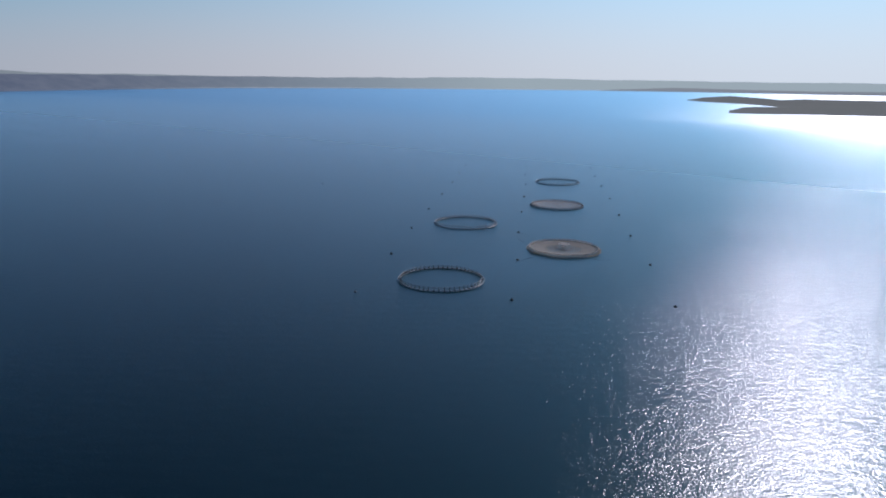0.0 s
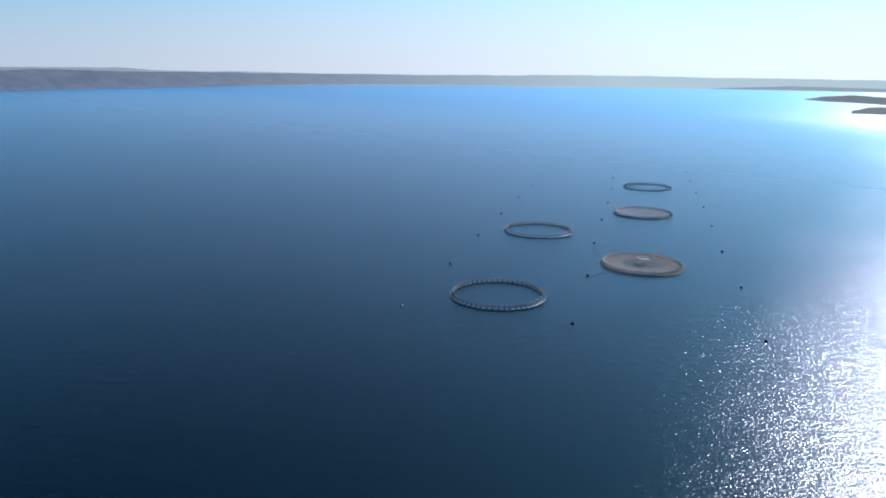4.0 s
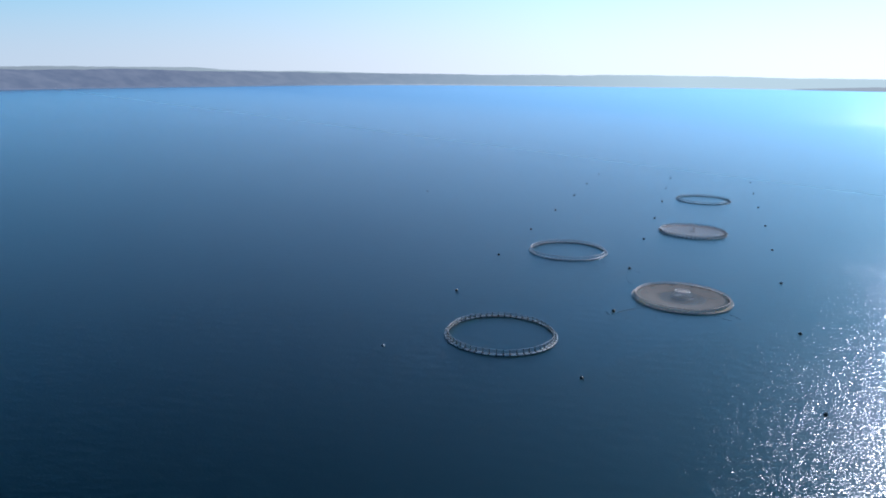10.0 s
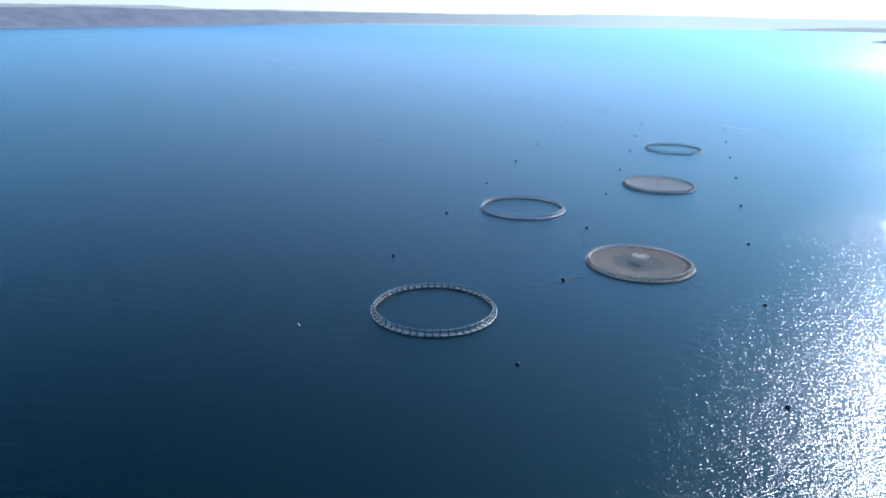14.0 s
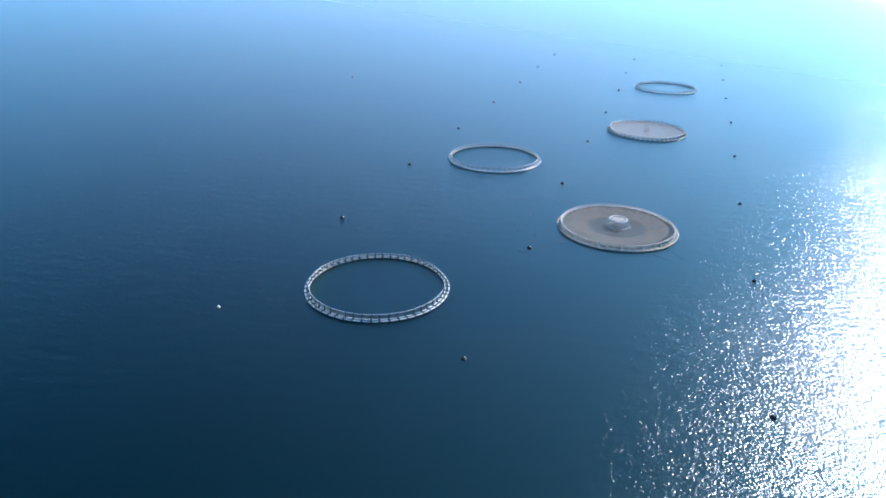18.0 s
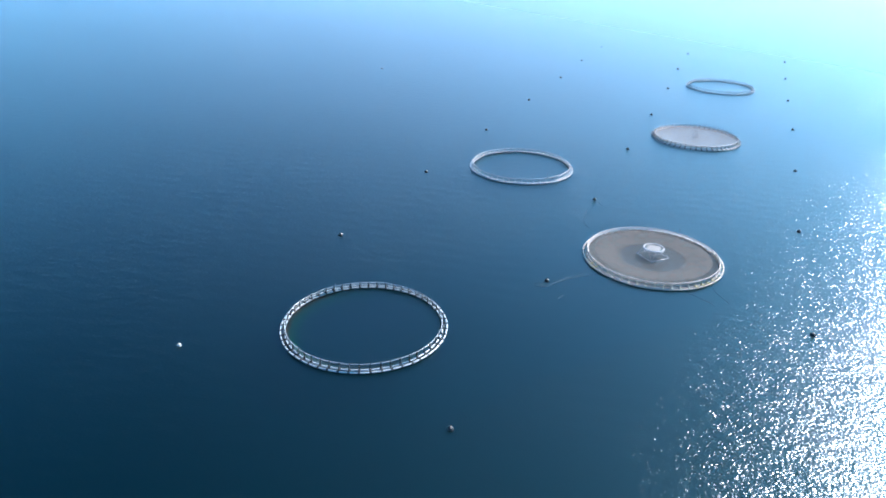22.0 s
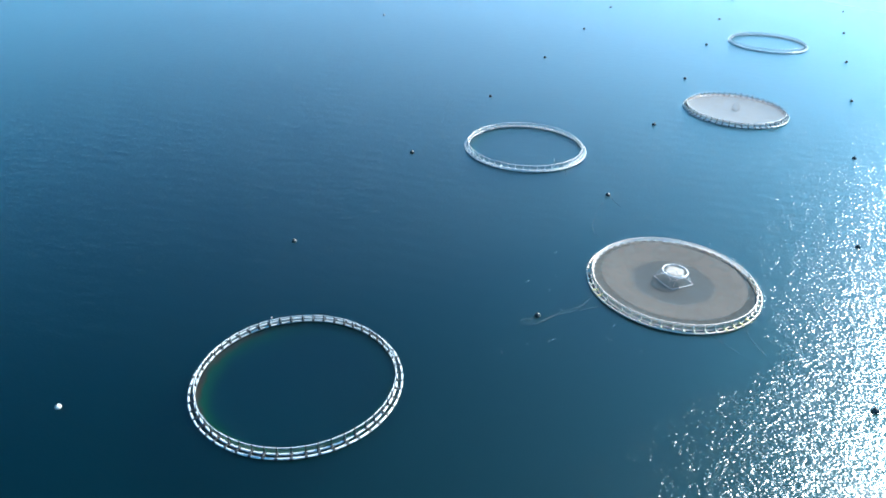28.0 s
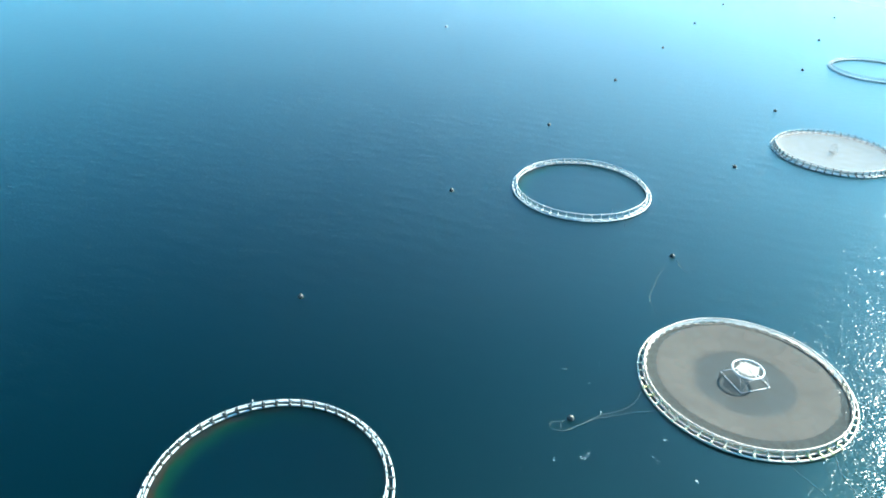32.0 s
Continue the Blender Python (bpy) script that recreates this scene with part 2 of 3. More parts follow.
WATER = water_material()
DEEP = deep_material()
PIPE_PALE = plastic("bleached_pipe", rgb(0.31, 0.35, 0.39), rgb(0.44, 0.48, 0.52), 0.32)
PIPE_WHITE = plastic("white_pipe", rgb(0.33, 0.32, 0.335), rgb(0.445, 0.43, 0.445), 0.42, rgb(0.25, 0.26, 0.265), 0.45)
PIPE_CREAM = plastic("cream_pipe", rgb(0.315, 0.255, 0.24), rgb(0.425, 0.36, 0.345), 0.6, rgb(0.32, 0.25, 0.17), 0.5, 1.2)
PIPE_GREY = plastic("grey_pipe", rgb(0.30, 0.34, 0.38), rgb(0.42, 0.46, 0.50), 0.36)
DARK_GREY = plastic("dark_grey_plastic", rgb(0.08, 0.085, 0.09), rgb(0.14, 0.145, 0.15))
BLACK = plastic("black_plastic", rgb(0.008, 0.010, 0.013), rgb(0.018, 0.021, 0.026), 0.6, rgb(0.035, 0.038, 0.04), 0.3)
TAN = plastic("tan_plastic", rgb(0.34, 0.31, 0.24), rgb(0.44, 0.41, 0.35), 0.55)
ORANGE = plastic("yellow_plastic", rgb(0.65, 0.42, 0.06), rgb(0.75, 0.55, 0.12), 0.45)
ORANGE_OLD = plastic("yellowed_plastic", rgb(0.40, 0.33, 0.14), rgb(0.46, 0.40, 0.22), 0.55)
NAVY = plastic("navy_float", rgb(0.003, 0.005, 0.009), rgb(0.006, 0.009, 0.014), 0.48, rgb(0.008, 0.012, 0.018), 0.2)
PALE_FLOAT = plastic("pale_float", rgb(0.23, 0.24, 0.245), rgb(0.33, 0.335, 0.335), 0.5)
PALE_FOAM = plastic("foam", rgb(0.34, 0.42, 0.46), rgb(0.50, 0.58, 0.62), 0.8, rgb(0.30, 0.40, 0.42), 0.3, 8.0)
ROPE = plastic("pale_rope", rgb(0.045, 0.075, 0.085), rgb(0.11, 0.14, 0.15), 0.85, rgb(0.12, 0.15, 0.10), 0.5, 1.5)
NET_GREY = netting("grey_net", rgb(0.061, 0.058, 0.061), rgb(0.074, 0.071, 0.072), 0.80, 0.12, rgb(0.066, 0.069, 0.074))
NET_SPARSE = netting("sparse_net", rgb(0.028, 0.033, 0.038), rgb(0.042, 0.047, 0.052), 0.62, 0.5)
NET_PINK = netting("pale_net", rgb(0.18, 0.178, 0.204), rgb(0.222, 0.216, 0.242), 0.46, 0.2)
NET_WHITE = netting("white_net", rgb(0.56, 0.50, 0.485), rgb(0.66, 0.60, 0.585), 0.82, 1.0, None, 0.55)
NET_BUNDLE = netting("bundled_net", rgb(0.36, 0.335, 0.33), rgb(0.50, 0.47, 0.46), 0.58, 2.2)
NET_THIN = netting("thin_white_net", rgb(0.66, 0.65, 0.60), rgb(0.78, 0.77, 0.73), 0.12, 1.0)
NET_BLACK = netting("black_net", rgb(0.02, 0.025, 0.025), rgb(0.05, 0.05, 0.045), 0.22, 1.0)


def algae_dim_material():
    """Net wall under water: brown growth by the surface, green below; deeper, the loss of light is painted near-black.
    """
    n = Nodes("algae_net_dim_below")
    p = n.place()
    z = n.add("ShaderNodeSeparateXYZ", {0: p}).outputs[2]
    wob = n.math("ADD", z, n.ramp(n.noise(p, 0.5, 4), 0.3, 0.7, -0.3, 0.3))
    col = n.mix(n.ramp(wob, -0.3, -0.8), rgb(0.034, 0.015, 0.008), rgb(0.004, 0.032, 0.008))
    # light fading with depth, put into the twine colour
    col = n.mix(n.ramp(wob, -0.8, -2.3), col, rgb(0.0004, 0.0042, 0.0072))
    twine = n.add("ShaderNodeBsdfDiffuse", {"Color": col})
    gap = n.add("ShaderNodeBsdfTransparent", {"Color": rgb(1, 1, 1)})
    mixed = n.add("ShaderNodeMixShader", {0: 0.75, 1: gap.outputs[0], 2: twine.outputs[0]})
    return n.done(mixed.outputs[0])


NET_ALGAE_DIM = algae_dim_material()


# ---- building helpers ----
def mesh_of(name, bm, material, smooth=True):
    me = bpy.data.meshes.new(name)
    bm.normal_update()
    bm.to_mesh(me)
    bm.free()
    me.materials.append(material)
    if smooth:
        me.polygons.foreach_set("use_smooth", [True] * len(me.polygons))
    return me


def part(name, bm, material, parent, label="", smooth=True):
    ob = new(name, bm if isinstance(bm, bpy.types.Mesh) else mesh_of(name, bm, material, smooth))
    ob.parent = parent
    if label:
        tagged(ob, label)
    return ob


def thing(name, at, label, category, group="", turn=0.0):
    ob = new(name)
    ob.empty_display_size = 0.5
    ob.matrix_world = pose(*at, 0, 0, turn)
    return tagged(ob, label, category, group)


def tube(points, radius, sides=8, closed=False, taper=None):
    """A round tube along points, as a bmesh."""
    bm = bmesh.new()
    rings, count = [], len(points)
    for i, p in enumerate(points):
        if closed:
            d = points[(i + 1) % count] - points[i - 1]
        else:
            d = points[min(i + 1, count - 1)] - points[max(i - 1, 0)]
        d.normalize()
        side = d.cross(Vector((0, 0, 1)))
        if side.length < 1e-3:
            side = d.cross(Vector((1, 0, 0)))
        side.normalize()
        up = side.cross(d)
        r = radius * (taper(i / max(count - 1, 1)) if taper else 1.0)
        rings.append([bm.verts.new(p + side * (r * math.cos(a)) + up * (r * math.sin(a))) for a in [2 * math.pi * k / sides for k in range(sides)]])
    for i in range(count if closed else count - 1):
        a, b = rings[i], rings[(i + 1) % count]
        for k in range(sides):
            bm.faces.new((a[k], a[(k + 1) % sides], b[(k + 1) % sides], b[k]))
    if not closed:
        bm.faces.new(rings[0])
        bm.faces.new(list(reversed(rings[-1])))
    bmesh.ops.recalc_face_normals(bm, faces=bm.faces)
    return bm


def circle(radius, z, count=156, sway=0.0, seed=0.0):
    pts = []
    for i in range(count):
        a = 2 * math.pi * i / count
        w = sway * (math.sin(3 * a + seed) + 0.6 * math.sin(7 * a + 2.1 * seed))
        pts.append(Vector(((radius + w) * math.cos(a), (radius + w) * math.sin(a), z + 0.4 * w)))
    return pts


def box(bm, size, m):
    got = bmesh.ops.create_cube(bm, size=1.0, matrix=m @ Matrix.Diagonal((*size, 1)))
    edges = {e for v in got["verts"] for e in v.link_edges}
    bmesh.ops.bevel(bm, geom=list(edges), offset=min(size) * 0.18, segments=1, affect="EDGES")


def lathe(profile, sides=24):
    """A turned body from (radius, height) pairs."""
    bm = bmesh.new()
    rings = []
    for r, z in profile:
        rings.append([bm.verts.new((r * math.cos(2 * math.pi * k / sides), r * math.sin(2 * math.pi * k / sides), z)) for k in range(sides)])
    for a, b in zip(rings, rings[1:]):
        for k in range(sides):
            bm.faces.new((a[k], a[(k + 1) % sides], b[(k + 1) % sides], b[k]))
    bm.faces.new(list(reversed(rings[0])))
    bm.faces.new(rings[-1])
    bmesh.ops.recalc_face_normals(bm, faces=bm.faces)
    return bm


def sheet(profile, sides=96, wobble=0.0, seed=1.0, scallop=(), shift=None, arc=None):
    """An open surface of rings from (radius, height) pairs, for nets. shift: a centre of its own for all rings but the first; arc: from and to, in degrees."""
    bm = bmesh.new()
    rings = []
    lo, hi = (radians(arc[0]), radians(arc[1])) if arc else (0.0, 2 * math.pi)
    count = sides + 1 if arc else sides
    for i, (r, z) in enumerate(profile):
        ring = []
        cx, cy = shift[i] if shift else (0.0, 0.0)
        for k in range(count):
            a = lo + (hi - lo) * k / sides
            w = wobble * noise.noise((math.cos(a) * 4 + seed, math.sin(a) * 4, r * 0.7))
            far = r + w + (0.28 * abs(math.sin(26 * a)) if i in scallop else 0.0)
            ring.append(bm.verts.new((cx + far * math.cos(a), cy + far * math.sin(a), z + 0.35 * w)))
        rings.append(ring)
    for a, b in zip(rings, rings[1:]):
        for k in range(sides):
            bm.faces.new((a[k], a[(k + 1) % count], b[(k + 1) % count], b[k]))
    return bm


# ---- the sea ----
def spread(lo, hi, step, far):
    """Even steps from lo to hi, then growing ones out to far on both sides."""
    mid = list(np.arange(lo, hi + step, step))
    up, s = [mid[-1]], step
    while up[-1] < far:
        s *= 1.16
        up.append(up[-1] + s)
    down, s = [mid[0]], step
    while down[-1] > -far:
        s *= 1.16
        down.append(down[-1] - s)
    return np.array(down[:0:-1] + mid + up[1:])


def build_sea():
    xs, ys = spread(-120, 190, 1.3, 4900), spread(-130, 330, 1.3, 4900)
    gx, gy = np.meshgrid(xs, ys)
    rng = np.random.RandomState(4)
    z = np.zeros_like(gx)
    for _ in range(26):
        length = rng.uniform(2.8, 5.5)
        a = radians(90 - 14 + rng.normal(0, 26))
        k = 2 * math.pi / length
        z += 0.0005 * length * np.sin(k * (gx * math.cos(a) + gy * math.sin(a)) + rng.uniform(0, 6.28))
    fade = np.clip((np.minimum(np.minimum(gx + 160, 230 - gx), np.minimum(gy + 170, 370 - gy))) / 60, 0, 1)
    z *= fade * fade * (3 - 2 * fade)
    w, h = len(xs), len(ys)
    verts = np.stack([gx, gy, z], -1).reshape(-1, 3)
    i = (np.arange(h - 1)[:, None] * w + np.arange(w - 1)[None, :]).ravel()
    faces = np.stack([i, i + 1, i + w + 1, i + w], -1)
    me = bpy.data.meshes.new("sea")
    me.from_pydata(verts.tolist(), [], faces.tolist())
    me.materials.append(WATER)
    me.polygons.foreach_set("use_smooth", [True] * len(me.polygons))
    ob = new("water", me)
    ob.visible_shadow = False
    tagged(ob, "deep blue rippled sea with glittering sunlight", "sea", kind="structure")
    bm = bmesh.new()
    bmesh.ops.create_grid(bm, x_segments=8, y_segments=8, size=4900, matrix=pose(0, 0, -6.5))
    deep = new("ground", mesh_of("ground", bm, DEEP))
    tagged(deep, "dark blue-green deep water below the surface", "deep water", kind="structure")


build_sea()


# ---- far land ----
def ridge(name, rows, depth, material, label, rough, seed, category="hills"):
    """Land along an arc, from a few (bearing, distance, height) rows; bearing clockwise from +y, seen from the bay."""
    az, dist, high = (np.array(c, float) for c in zip(*rows))
    steps = int((az[-1] - az[0]) / 0.16) + 1
    cross = [(0.0, 0.0), (0.03, 0.10), (0.12, 0.30), (0.25, 0.52), (0.40, 0.76), (0.52, 0.93), (0.60, 1.0), (0.75, 0.85), (1.0, 0.25)]
    bm = bmesh.new()
    grid = []
    for i in range(steps):
        a = az[0] + (az[-1] - az[0]) * i / (steps - 1)
        d0, h0 = np.interp(a, az, dist), np.interp(a, az, high)
        end = min(1.0, i / 6, (steps - 1 - i) / 6)
        col = []
        for u, v in cross:
            n1 = noise.noise((a * 0.16 + seed, u * 1.2, seed)) + 0.4 * noise.noise((a * 0.6, u * 3 + seed, 0.3)) + 0.22 * noise.noise((a * 1.9, u * 5, seed))
            d = d0 + u * depth * (0.6 + 0.4 * end) + (n1 * rough * 2.0 if u == 0 else 0)
            h = v * h0 * (1 + 0.10 * n1) * (0.15 + 0.85 * end) - (3.0 if u in (0.0, 1.0) else 0.0)
            r = radians(a)
            col.append(bm.verts.new((d * math.sin(r) - 12, d * math.cos(r) - 200, h)))
        grid.append(col)
    for a, b in zip(grid, grid[1:]):
        for k in range(len(cross) - 1):
            bm.faces.new((a[k], b[k], b[k + 1], a[k + 1]))
    bmesh.ops.recalc_face_normals(bm, faces=bm.faces)
    ob = new(name, mesh_of(name, bm, material))
    return tagged(ob, label, category, kind="structure")


# far land: the last colours are haze painted as glow, not ground
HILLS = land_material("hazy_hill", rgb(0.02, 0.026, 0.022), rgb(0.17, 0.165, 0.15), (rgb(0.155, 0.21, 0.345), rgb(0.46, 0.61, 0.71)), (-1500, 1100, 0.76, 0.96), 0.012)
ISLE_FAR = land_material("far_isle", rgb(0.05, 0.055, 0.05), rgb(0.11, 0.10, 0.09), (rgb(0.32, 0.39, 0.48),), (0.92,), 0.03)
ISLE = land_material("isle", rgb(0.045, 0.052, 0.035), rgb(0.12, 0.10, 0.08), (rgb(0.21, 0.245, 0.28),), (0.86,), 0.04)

# paler ridge behind, with almost all of its tone from painted haze
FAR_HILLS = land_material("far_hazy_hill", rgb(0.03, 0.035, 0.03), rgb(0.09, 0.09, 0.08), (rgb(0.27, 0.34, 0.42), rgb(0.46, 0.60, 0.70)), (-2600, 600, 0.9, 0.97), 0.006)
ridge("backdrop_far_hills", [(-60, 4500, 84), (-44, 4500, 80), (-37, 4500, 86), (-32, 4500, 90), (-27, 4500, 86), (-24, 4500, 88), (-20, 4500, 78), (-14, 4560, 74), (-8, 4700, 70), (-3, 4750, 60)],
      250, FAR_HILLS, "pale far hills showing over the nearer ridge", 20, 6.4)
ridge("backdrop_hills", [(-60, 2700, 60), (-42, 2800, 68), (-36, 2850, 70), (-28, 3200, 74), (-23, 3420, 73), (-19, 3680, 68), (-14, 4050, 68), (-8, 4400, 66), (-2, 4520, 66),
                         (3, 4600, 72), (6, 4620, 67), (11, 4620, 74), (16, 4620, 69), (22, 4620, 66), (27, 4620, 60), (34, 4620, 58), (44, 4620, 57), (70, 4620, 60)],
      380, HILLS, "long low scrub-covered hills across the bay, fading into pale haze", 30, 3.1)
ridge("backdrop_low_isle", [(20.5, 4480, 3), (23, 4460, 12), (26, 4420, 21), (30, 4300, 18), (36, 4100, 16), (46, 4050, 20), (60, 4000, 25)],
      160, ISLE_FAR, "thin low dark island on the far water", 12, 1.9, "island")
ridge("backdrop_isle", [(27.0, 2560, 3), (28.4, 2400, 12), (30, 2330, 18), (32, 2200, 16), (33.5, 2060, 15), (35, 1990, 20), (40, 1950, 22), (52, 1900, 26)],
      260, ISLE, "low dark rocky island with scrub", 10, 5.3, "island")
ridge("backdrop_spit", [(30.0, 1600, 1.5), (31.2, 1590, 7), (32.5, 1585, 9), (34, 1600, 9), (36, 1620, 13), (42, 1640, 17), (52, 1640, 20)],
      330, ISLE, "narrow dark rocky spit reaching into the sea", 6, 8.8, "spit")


# ---- fish pens ----
BRACKETS = 52
made = {}


def shared(key, build):
    if key not in made:
        made[key] = build()
    return made[key]


def bracket_mesh(radius, mat):
    """A moulded bracket: two collars round the float pipes, a saddle plate and a foot for the post. Local x points outwards."""
    bm = bmesh.new()
    for r in (radius - 0.17, radius - 0.92):
        for v, rr in (((0, 0.17, 0), 0.19),):
            ring = []
            for s in (-0.21, -0.18, 0.18, 0.21):
                k = rr if abs(s) < 0.2 else rr - 0.04
                ring.append([bm.verts.new((r + k * math.cos(a), s, 0.16 + k * math.sin(a))) for a in [2 * math.pi * i / 10 for i in range(10)]])
            for a, b in zip(ring, ring[1:]):
                for i in range(10):
                    bm.faces.new((a[i], a[(i + 1) % 10], b[(i + 1) % 10], b[i]))
            bm.faces.new(ring[0])
            bm.faces.new(ring[-1])
    box(bm, (0.95, 0.26, 0.10), pose(radius - 0.55, 0, 0.36))
    box(bm, (0.24, 0.20, 0.26), pose(radius - 0.92, 0, 0.50))
    bmesh.ops.recalc_face_normals(bm, faces=bm.faces)
    return mesh_of("bracket", bm, mat, False)


def post_mesh(radius, rail_r, mat, thick):
    a, b = Vector((radius - 0.92, 0, 0.5)), Vector((rail_r, 0, 1.30))
    bm = tube([a, a.lerp(b, 0.5), b], thick, 8)
    box(bm, (0.20, 0.22, 0.18), pose(rail_r, 0, 1.22))
    return mesh_of("stanchion", bm, mat, False)


def fish_pen(at, radius, look_of, label, turn):
    pen = thing("fish_pen", (*at, 0.05), label, "fish pen", "round fish pens at sea", turn)
    pipe, clamp, post, rail, jump = look_of["pipe"], look_of["clamp"], look_of["post"], look_of["rail"], look_of["jump"]
    rail_r = radius - 0.98
    part("outer_float_pipe", tube(circle(radius - 0.17, 0.16, 156, 0.02, turn), 0.135, 12, True), pipe, pen)
    part("inner_float_pipe", tube(circle(radius - 0.92, 0.16, 156, 0.02, turn + 1), 0.135, 12, True), pipe, pen)
    part("handrail", tube(circle(rail_r, 1.24, 156, 0.03, turn + 2), look_of["rail_r"], 8, True), rail, pen)
    bm_key = shared(("bracket", radius, clamp.name), lambda: bracket_mesh(radius, clamp))
    post_key = shared(("post", radius, post.name), lambda: post_mesh(radius, rail_r, post, look_of["post_r"]))
    for i in range(BRACKETS):
        odd = look_of.get("odd", {}).get(i)
        b = part("bracket", shared(("bracket", radius, odd.name), lambda: bracket_mesh(radius, odd)) if odd else bm_key, clamp, pen, "yellowed bracket" if odd else "")
        b.matrix_local = pose(0, 0, 0, 0, 0, 360 * i / BRACKETS + random.uniform(-0.35, 0.35))
        part("stanchion", post_key, post, b)
    part("jump_net", sheet([(rail_r - 0.02, 1.22), (rail_r + 0.02, 0.8), (radius - 1.12, 0.25), (radius - 1.15, -0.15)], 104, 0.05, turn), jump, pen)
    part("net_bag", sheet([(radius - 1.15, -0.16), (radius - 1.75, -0.7), (radius - 3.0, -1.8), (radius - 4.6, -3.4), (radius * 0.5, -5.4), (0.1, -6.0)], 104, 0.25, turn), look_of["bag"], pen, "algae-covered net wall under water, painted darker with depth")
    return pen


def bird_net(pen_at, radius, mats, label, top, off, skirt=None):
    """A cover net, tied to the handrail; its dense middle lies a little off the pen's centre. skirt: an arc of pale netting hung inside the rail."""
    net = thing("bird_net", (*pen_at, 0.05), label, "net", "bird nets over the pens")
    r = radius - 1.02
    near = tuple(off)
    part("edge_netting", sheet([(r - 0.06, 0.80), (r - 0.75, 0.66), (r - 1.7, 0.56)], 312, 0.10, top, (2,), [(0, 0), (off[0] * 0.4, off[1] * 0.4), near]), mats[0], net, "dark sparse edge netting")
    part("cover_netting", sheet([(r - 1.7, 0.56), (r - 2.2, 0.52), (r - 3.2, 0.46), (9.4, 0.36), (7.2, 0.26), (5.2, 0.22), (3.0, 0.20), (0.02, 0.20)], 312, 0.06, top, (0,), [near] * 8), mats[1], net)
    if skirt:
        part("skirt_netting", sheet([(r - 0.03, 1.24), (r - 0.14, 1.0), (r - 0.46, 0.74)], 200, 0.10, top + 3, (2,), None, skirt), NET_WHITE, net, "white netting hung along the rail")
    return net


def net_stand(at, top, mat, turn, label, wide=1.0):
    """The stand in the middle of a bird net: a thick ring on splayed legs over a square float frame."""
    st = thing("net_stand", (*at, 0.05), label, "stand", "floating stands in the bird nets", turn)
    ring = 2.16 * wide
    part("top_ring", tube(circle(ring, top, 48), 0.125 * wide, 10, True), mat, st)
    half = 2.42 * wide
    corner = [Vector((half * sx, half * sy, 0.30)) for sx, sy in ((1, 1), (-1, 1), (-1, -1), (1, -1))]
    for i in range(4):
        a, b = corner[i], corner[(i + 1) % 4]
        part("base_pipe", tube([a, a.lerp(b, 0.5), b], 0.055, 8), mat, st)
        for s in (-0.36, 0.36):
            ang = math.atan2(a.y, a.x) + s
            part("leg", tube([a, Vector((ring * math.cos(ang), ring * math.sin(ang), top))], 0.02, 8), mat, st)
        ang = math.pi / 2 * i
        part("spoke", tube([Vector((ring * 0.45 * math.cos(ang), ring * 0.45 * math.sin(ang), top - 0.08)), Vector((ring * math.cos(ang), ring * math.sin(ang), top))], 0.05 * wide, 6), mat, st)
        c, d = Vector((ring * math.cos(ang + 0.785) * 0.98, ring * math.sin(ang + 0.785) * 0.98, top * 0.62)), Vector((ring * math.cos(ang + 2.356) * 0.98, ring * math.sin(ang + 2.356) * 0.98, top * 0.62))
        part("cross_bar", tube([c, c.lerp(d, 0.5), d], 0.024 * wide, 6), mat, st)
    if wide == 1.0:
        part("netting_bundle", sheet([(1.55, top - 0.02), (1.25, top + 0.07), (0.8, top + 0.02), (0.4, top + 0.10), (0.02, top + 0.04)], 36, 0.32, top), NET_BUNDLE, st, "bundled white netting")
    return st


def marker_pole(pen_at, radius, angle, height, label, mat):
    """A thin upright pole with a small lamp head, clamped to a pen's rail."""
    r, a = radius - 0.98, radians(angle)
    p = thing("marker_pole", (pen_at[0] + r * math.cos(a), pen_at[1] + r * math.sin(a), 1.25), label, "pole", "marker poles on the pens")
    part("pole", tube([Vector((0, 0, -0.75)), Vector((0.02, 0, 0.3)), Vector((0.03, 0.01, height))], 0.035, 8), mat, p)
    bm = lathe([(0.05, height), (0.09, height + 0.03), (0.09, height + 0.16), (0.04, height + 0.22)], 12)
    part("lamp_head", bm, PIPE_WHITE, p, "small pale lamp head")
    bm = bmesh.new()
    box(bm, (0.18, 0.16, 0.12), pose(0, 0, -0.02))
    part("clamp", bm, DARK_GREY, p, "dark clamp", False)
    return p


LOOK_DARK = dict(pipe=PIPE_PALE, clamp=BLACK, post=BLACK, post_r=0.085, rail=PIPE_PALE, rail_r=0.055, jump=NET_BLACK, bag=NET_ALGAE_DIM)
LOOK_TAN = dict(pipe=PIPE_CREAM, clamp=TAN, post=PIPE_CREAM, post_r=0.075, rail=PIPE_CREAM, rail_r=0.085, jump=NET_THIN, bag=NET_ALGAE_DIM, odd={k: ORANGE_OLD for k in (29, 30, 43, 44, 45, 46)})
LOOK_WHITE = dict(pipe=PIPE_WHITE, clamp=PIPE_GREY, post=PIPE_WHITE, post_r=0.07, rail=PIPE_WHITE, rail_r=0.075, jump=NET_BLACK, bag=NET_ALGAE_DIM)
LOOK_POSTS = dict(pipe=PIPE_GREY, clamp=BLACK, post=BLACK, post_r=0.12, rail=PIPE_GREY, rail_r=0.07, jump=NET_BLACK, bag=NET_ALGAE_DIM)
LOOK_FAR = dict(pipe=PIPE_PALE, clamp=PIPE_GREY, post=DARK_GREY, post_r=0.06, rail=PIPE_PALE, rail_r=0.06, jump=NET_BLACK, bag=NET_ALGAE_DIM)

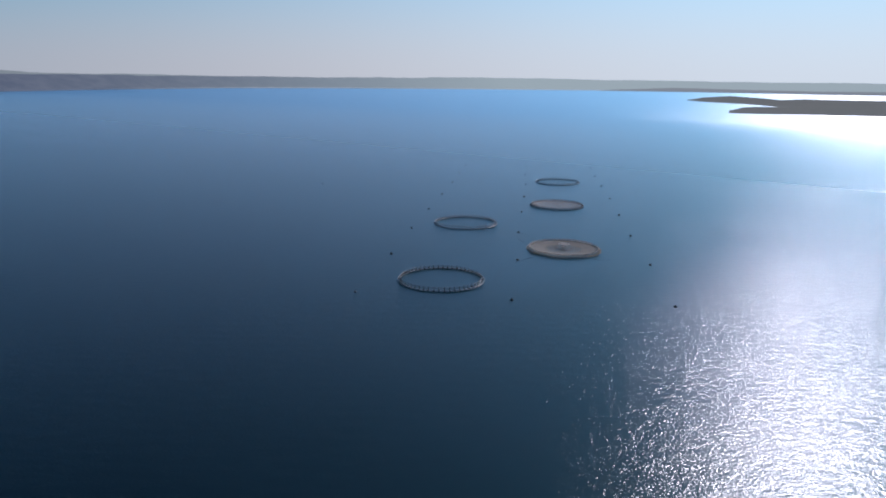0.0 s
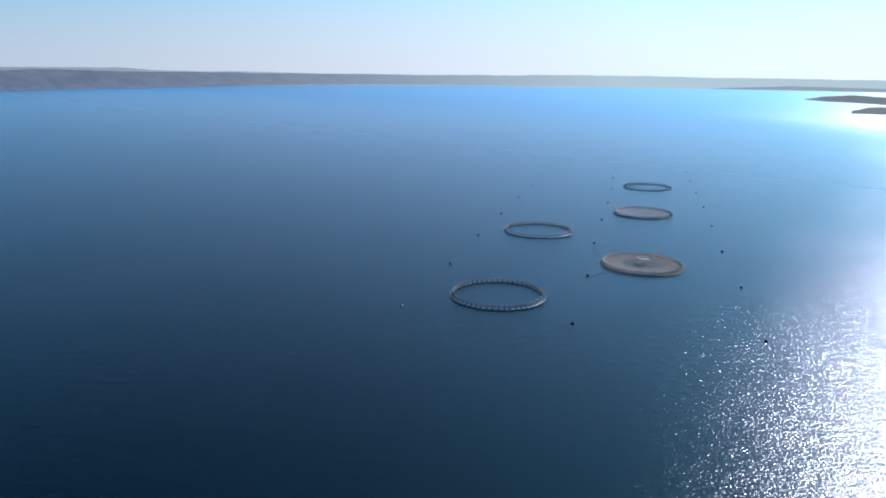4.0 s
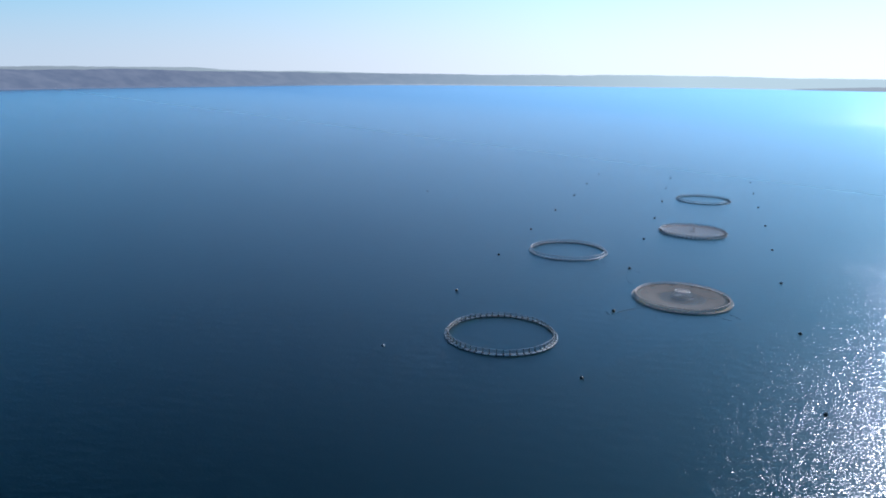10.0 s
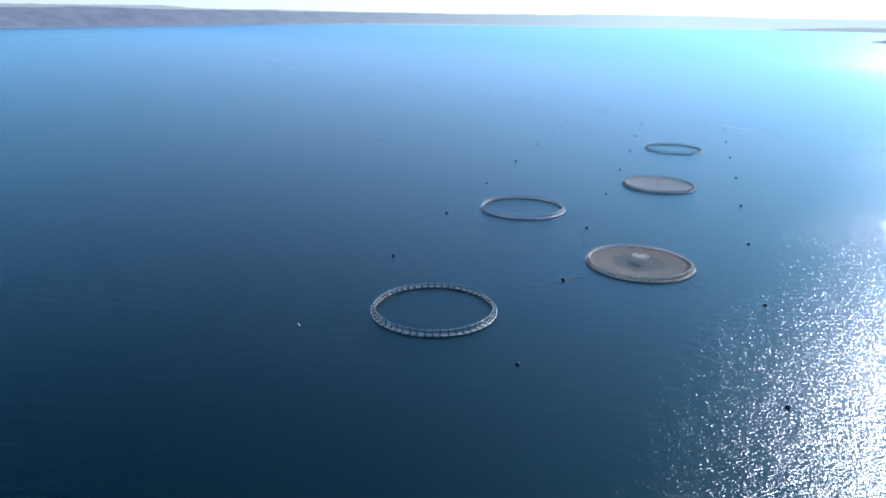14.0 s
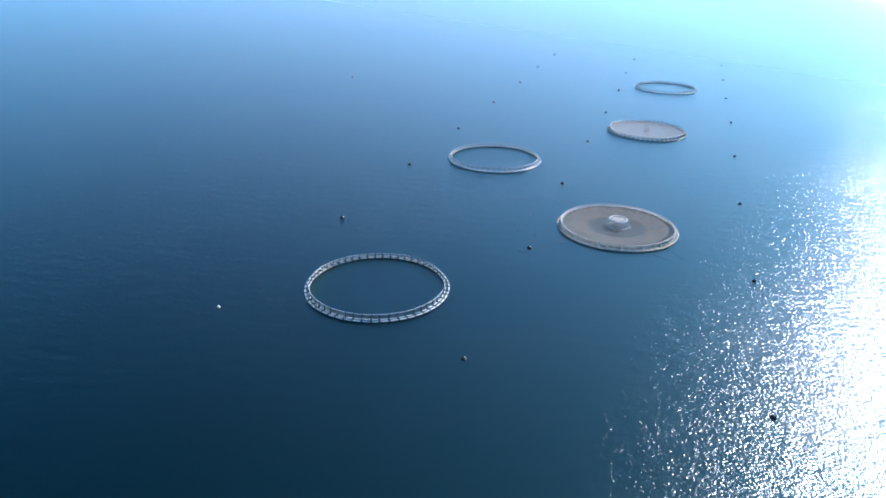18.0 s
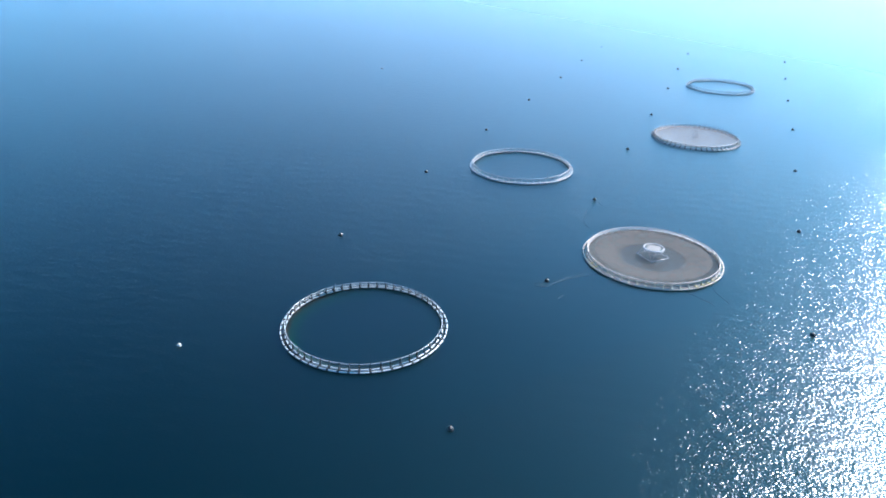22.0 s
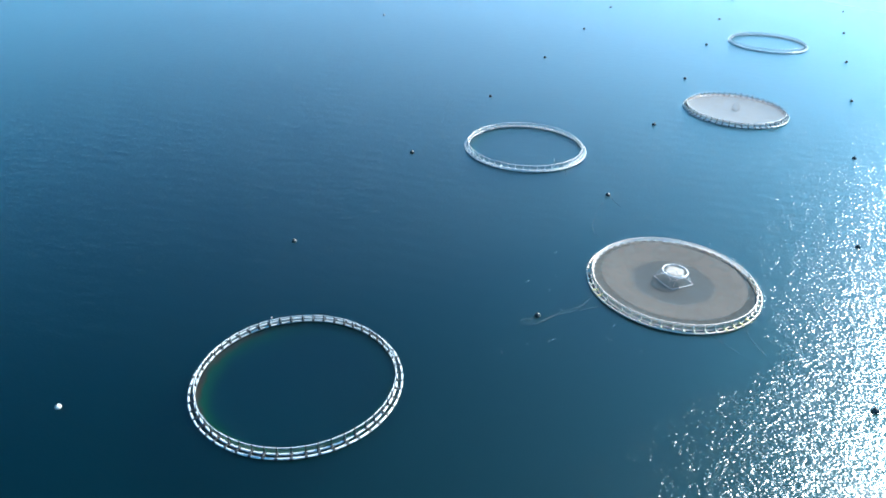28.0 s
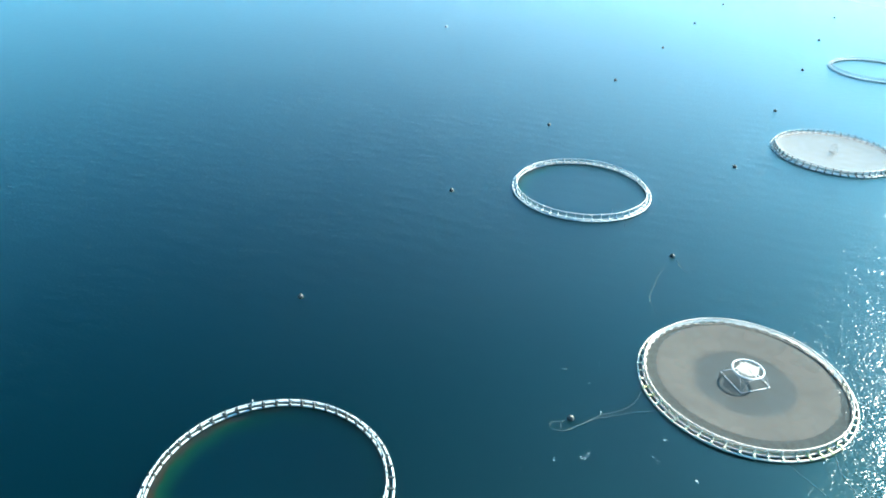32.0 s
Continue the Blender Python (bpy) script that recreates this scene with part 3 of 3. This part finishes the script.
PEN_1, PEN_2, PEN_3, PEN_4, PEN_5 = (0.0, 0.0), (55.9, 37.6), (25.6, 95.0), (84.0, 137.1), (111.2, 223.4)
fish_pen(PEN_1, 15.07, LOOK_DARK, "open round fish pen, pale float pipes with black brackets", 3.0)
fish_pen(PEN_2, 15.1, LOOK_TAN, "round fish pen, cream-white pipes, tan brackets, grey net cover", 1.0)
fish_pen(PEN_3, 15.3, LOOK_WHITE, "open round fish pen with white pipes and rails", 2.0)
fish_pen(PEN_4, 14.75, LOOK_POSTS, "round fish pen, grey pipes, dark posts, pale net cover", 4.0)
fish_pen(PEN_5, 14.7, LOOK_FAR, "open round fish pen, grey pipes and thin dark posts", 5.0)
bird_net(PEN_2, 15.1, (NET_SPARSE, NET_GREY), "grey bird net stretched over a pen, darker in the middle", 2.55, (0.22, 0.85), (15, 190))
net_stand((56.13, 38.2), 2.2, PIPE_WHITE, 32.1, "white pipe stand, ring on legs over a square float frame")
bird_net(PEN_4, 14.75, (NET_PINK, NET_PINK), "pale pinkish-grey bird net over a pen", 2.55, (0.0, 0.0))
net_stand(PEN_4, 2.4, DARK_GREY, 12.0, "small dark grey pipe stand in the pale bird net", 0.30)
marker_pole(PEN_1, 15.07, 126.3, 0.45, "thin pale pole on the rail of an open pen", PIPE_PALE)
marker_pole(PEN_3, 15.3, -58.0, 1.3, "thin white pole on the rail of the white pen", PIPE_WHITE)
marker_pole(PEN_2, 15.1, 56.8, 1.0, "thin cream pole on the rail of the netted pen", PIPE_CREAM)


# ---- mooring buoys ----
def buoy(at, mat, label, size, turn):
    b = thing("mooring_buoy", (*at, 0.0), label, "buoy", "mooring buoys round the pens", turn)
    prof = [(0.10, -0.42), (0.30, -0.36), (0.47, -0.20), (0.55, 0.02), (0.55, 0.18), (0.50, 0.38), (0.37, 0.56), (0.20, 0.66), (0.10, 0.69)]
    part("float", shared(("float", mat.name), lambda: mesh_of("float", lathe(prof, 20), mat)), mat, b)
    part("band", shared("band", lambda: mesh_of("band", tube(circle(0.555, 0.10, 24), 0.035, 6, True), BLACK)), BLACK, b)
    part("mooring_eye", shared("eye", lambda: mesh_of("eye", tube([Vector((0.11 * math.cos(a), 0, 0.78 + 0.11 * math.sin(a))) for a in [2 * math.pi * i / 12 for i in range(12)]], 0.03, 6, True), BLACK)), BLACK, b)
    part("neck", shared("neck", lambda: mesh_of("neck", lathe([(0.13, 0.63), (0.13, 0.70), (0.07, 0.73)], 12), BLACK)), BLACK, b)
    b.matrix_world = pose(*at, 0.0, random.uniform(-9, 9), random.uniform(-9, 9), turn) @ Matrix.Scale(size, 4)
    return b


LEFT = [(-29.7, -11.5), (-14.4, 37.7), (-1.5, 85.3), (12.5, 133.0), (26.5, 180.8), (40.3, 228.6), (52.4, 275.5), (66.1, 322.7)]
MIDDLE = [(18.7, -26.0), (32.9, 22.8), (45.6, 71.5), (59.5, 119.7), (73.3, 166.7), (87.1, 215.5), (99.4, 263.6), (112.9, 310.9)]
RIGHT = [(66.9, -38.6), (80.6, 9.6), (93.5, 58.6), (107.4, 106.4), (121.5, 155.1), (134.2, 202.7), (147.3, 250.2), (160.7, 296.8)]
for column in (LEFT, MIDDLE, RIGHT):
    for i, at in enumerate(column):
        pale = column is LEFT and i == 0
        buoy(at, PALE_FLOAT if pale else NAVY, "pale grey mooring buoy floating on the sea" if pale else "dark navy mooring buoy floating on the sea", 0.78 if pale else 0.88, 31.0 * i)
buoy((-127.5, -48.8), ORANGE, "yellow marker buoy alone on open water", 1.15, 10)
buoy((-44.9, 230.5), PALE_FLOAT, "pale marker buoy far out on open water", 1.0, 50)


# ---- ropes on the water ----
def floating_rope(points, label, radius=0.02):
    pts = [Vector((*p, 0.06)) for p in points]
    fine = []
    for i in range(len(pts) - 1):
        p0, p1, p2, p3 = pts[max(i - 1, 0)], pts[i], pts[i + 1], pts[min(i + 2, len(pts) - 1)]
        for k in range(8):
            t = k / 8
            fine.append(0.5 * ((2 * p1) + (p2 - p0) * t + (2 * p0 - 5 * p1 + 4 * p2 - p3) * t * t + (3 * p1 - p0 - 3 * p2 + p3) * t ** 3))
    fine.append(pts[-1])
    ob = new("floating_rope", mesh_of("floating_rope", tube(fine, radius, 6), ROPE))
    return tagged(ob, label, "rope", "ropes on the water")


floating_rope([(41.3, 34.0), (41.7, 31.0), (41.2, 29.1), (39.7, 26.8), (37.2, 25.0), (35.2, 23.1), (33.3, 21.0), (32.2, 20.3), (31.8, 21.4), (32.4, 22.6)], "pale rope trailing from a pen to a dark buoy")
floating_rope([(43.9, 27.7), (41.4, 26.8), (38.8, 25.3), (36.1, 23.7), (34.0, 21.7), (32.6, 20.4), (31.0, 20.1), (30.4, 20.7), (30.6, 21.4), (31.4, 21.8)], "pale rope looped on the water beside a dark buoy")
floating_rope([(44.4, 67.6), (43.2, 63.3), (42.6, 60.0), (42.1, 56.9), (42.3, 54.5), (43.2, 51.8)], "pale slack rope drifting below a buoy")
floating_rope([(46.3, 70.2), (47.2, 67.9), (48.2, 66.3)], "short pale rope end beside a buoy")
floating_rope([(60.1, 23.8), (61.1, 22.2), (63.0, 20.3), (65.0, 18.2)], "pale mooring rope running out from the netted pen")
floating_rope([(66.3, 27.2), (66.5, 23.8), (67.2, 21.7), (68.2, 19.5)], "thin mooring rope leaving the netted pen in sunlight")
floating_rope([(36.4, 84.8), (36.1, 82.7), (36.1, 80.4)], "short pale rope hanging off the white pen")



# ---- drifting flecks of foam ----
def foam():
    rng = random.Random(11)
    bm = bmesh.new()
    spots = [(34.6, 30.9), (35.7, 35.6), (36.8, 25.1), (36.0, 17.0), (45.4, 22.7), (44.4, 18.4), (35.3, 44.3), (30.5, 33.0), (35.4, 16.2), (32.0, 15.0), (43.8, 19.0), (49.0, 16.5), (28.0, 12.0)]
    for x, y in spots:
        for _ in range(3):
            m = pose(x + rng.uniform(-0.3, 0.3), y + rng.uniform(-0.3, 0.3), 0.07, 0, 0, rng.uniform(0, 180))
            bmesh.ops.create_icosphere(bm, subdivisions=1, radius=1.0, matrix=m @ Matrix.Diagonal((rng.uniform(0.04, 0.11), rng.uniform(0.03, 0.07), 0.035, 1)))
    ob = new("foam_flecks", mesh_of("foam_flecks", bm, PALE_FOAM))
    tagged(ob, "small white flecks of foam drifting on the sea", "foam", kind="stuff")


foam()
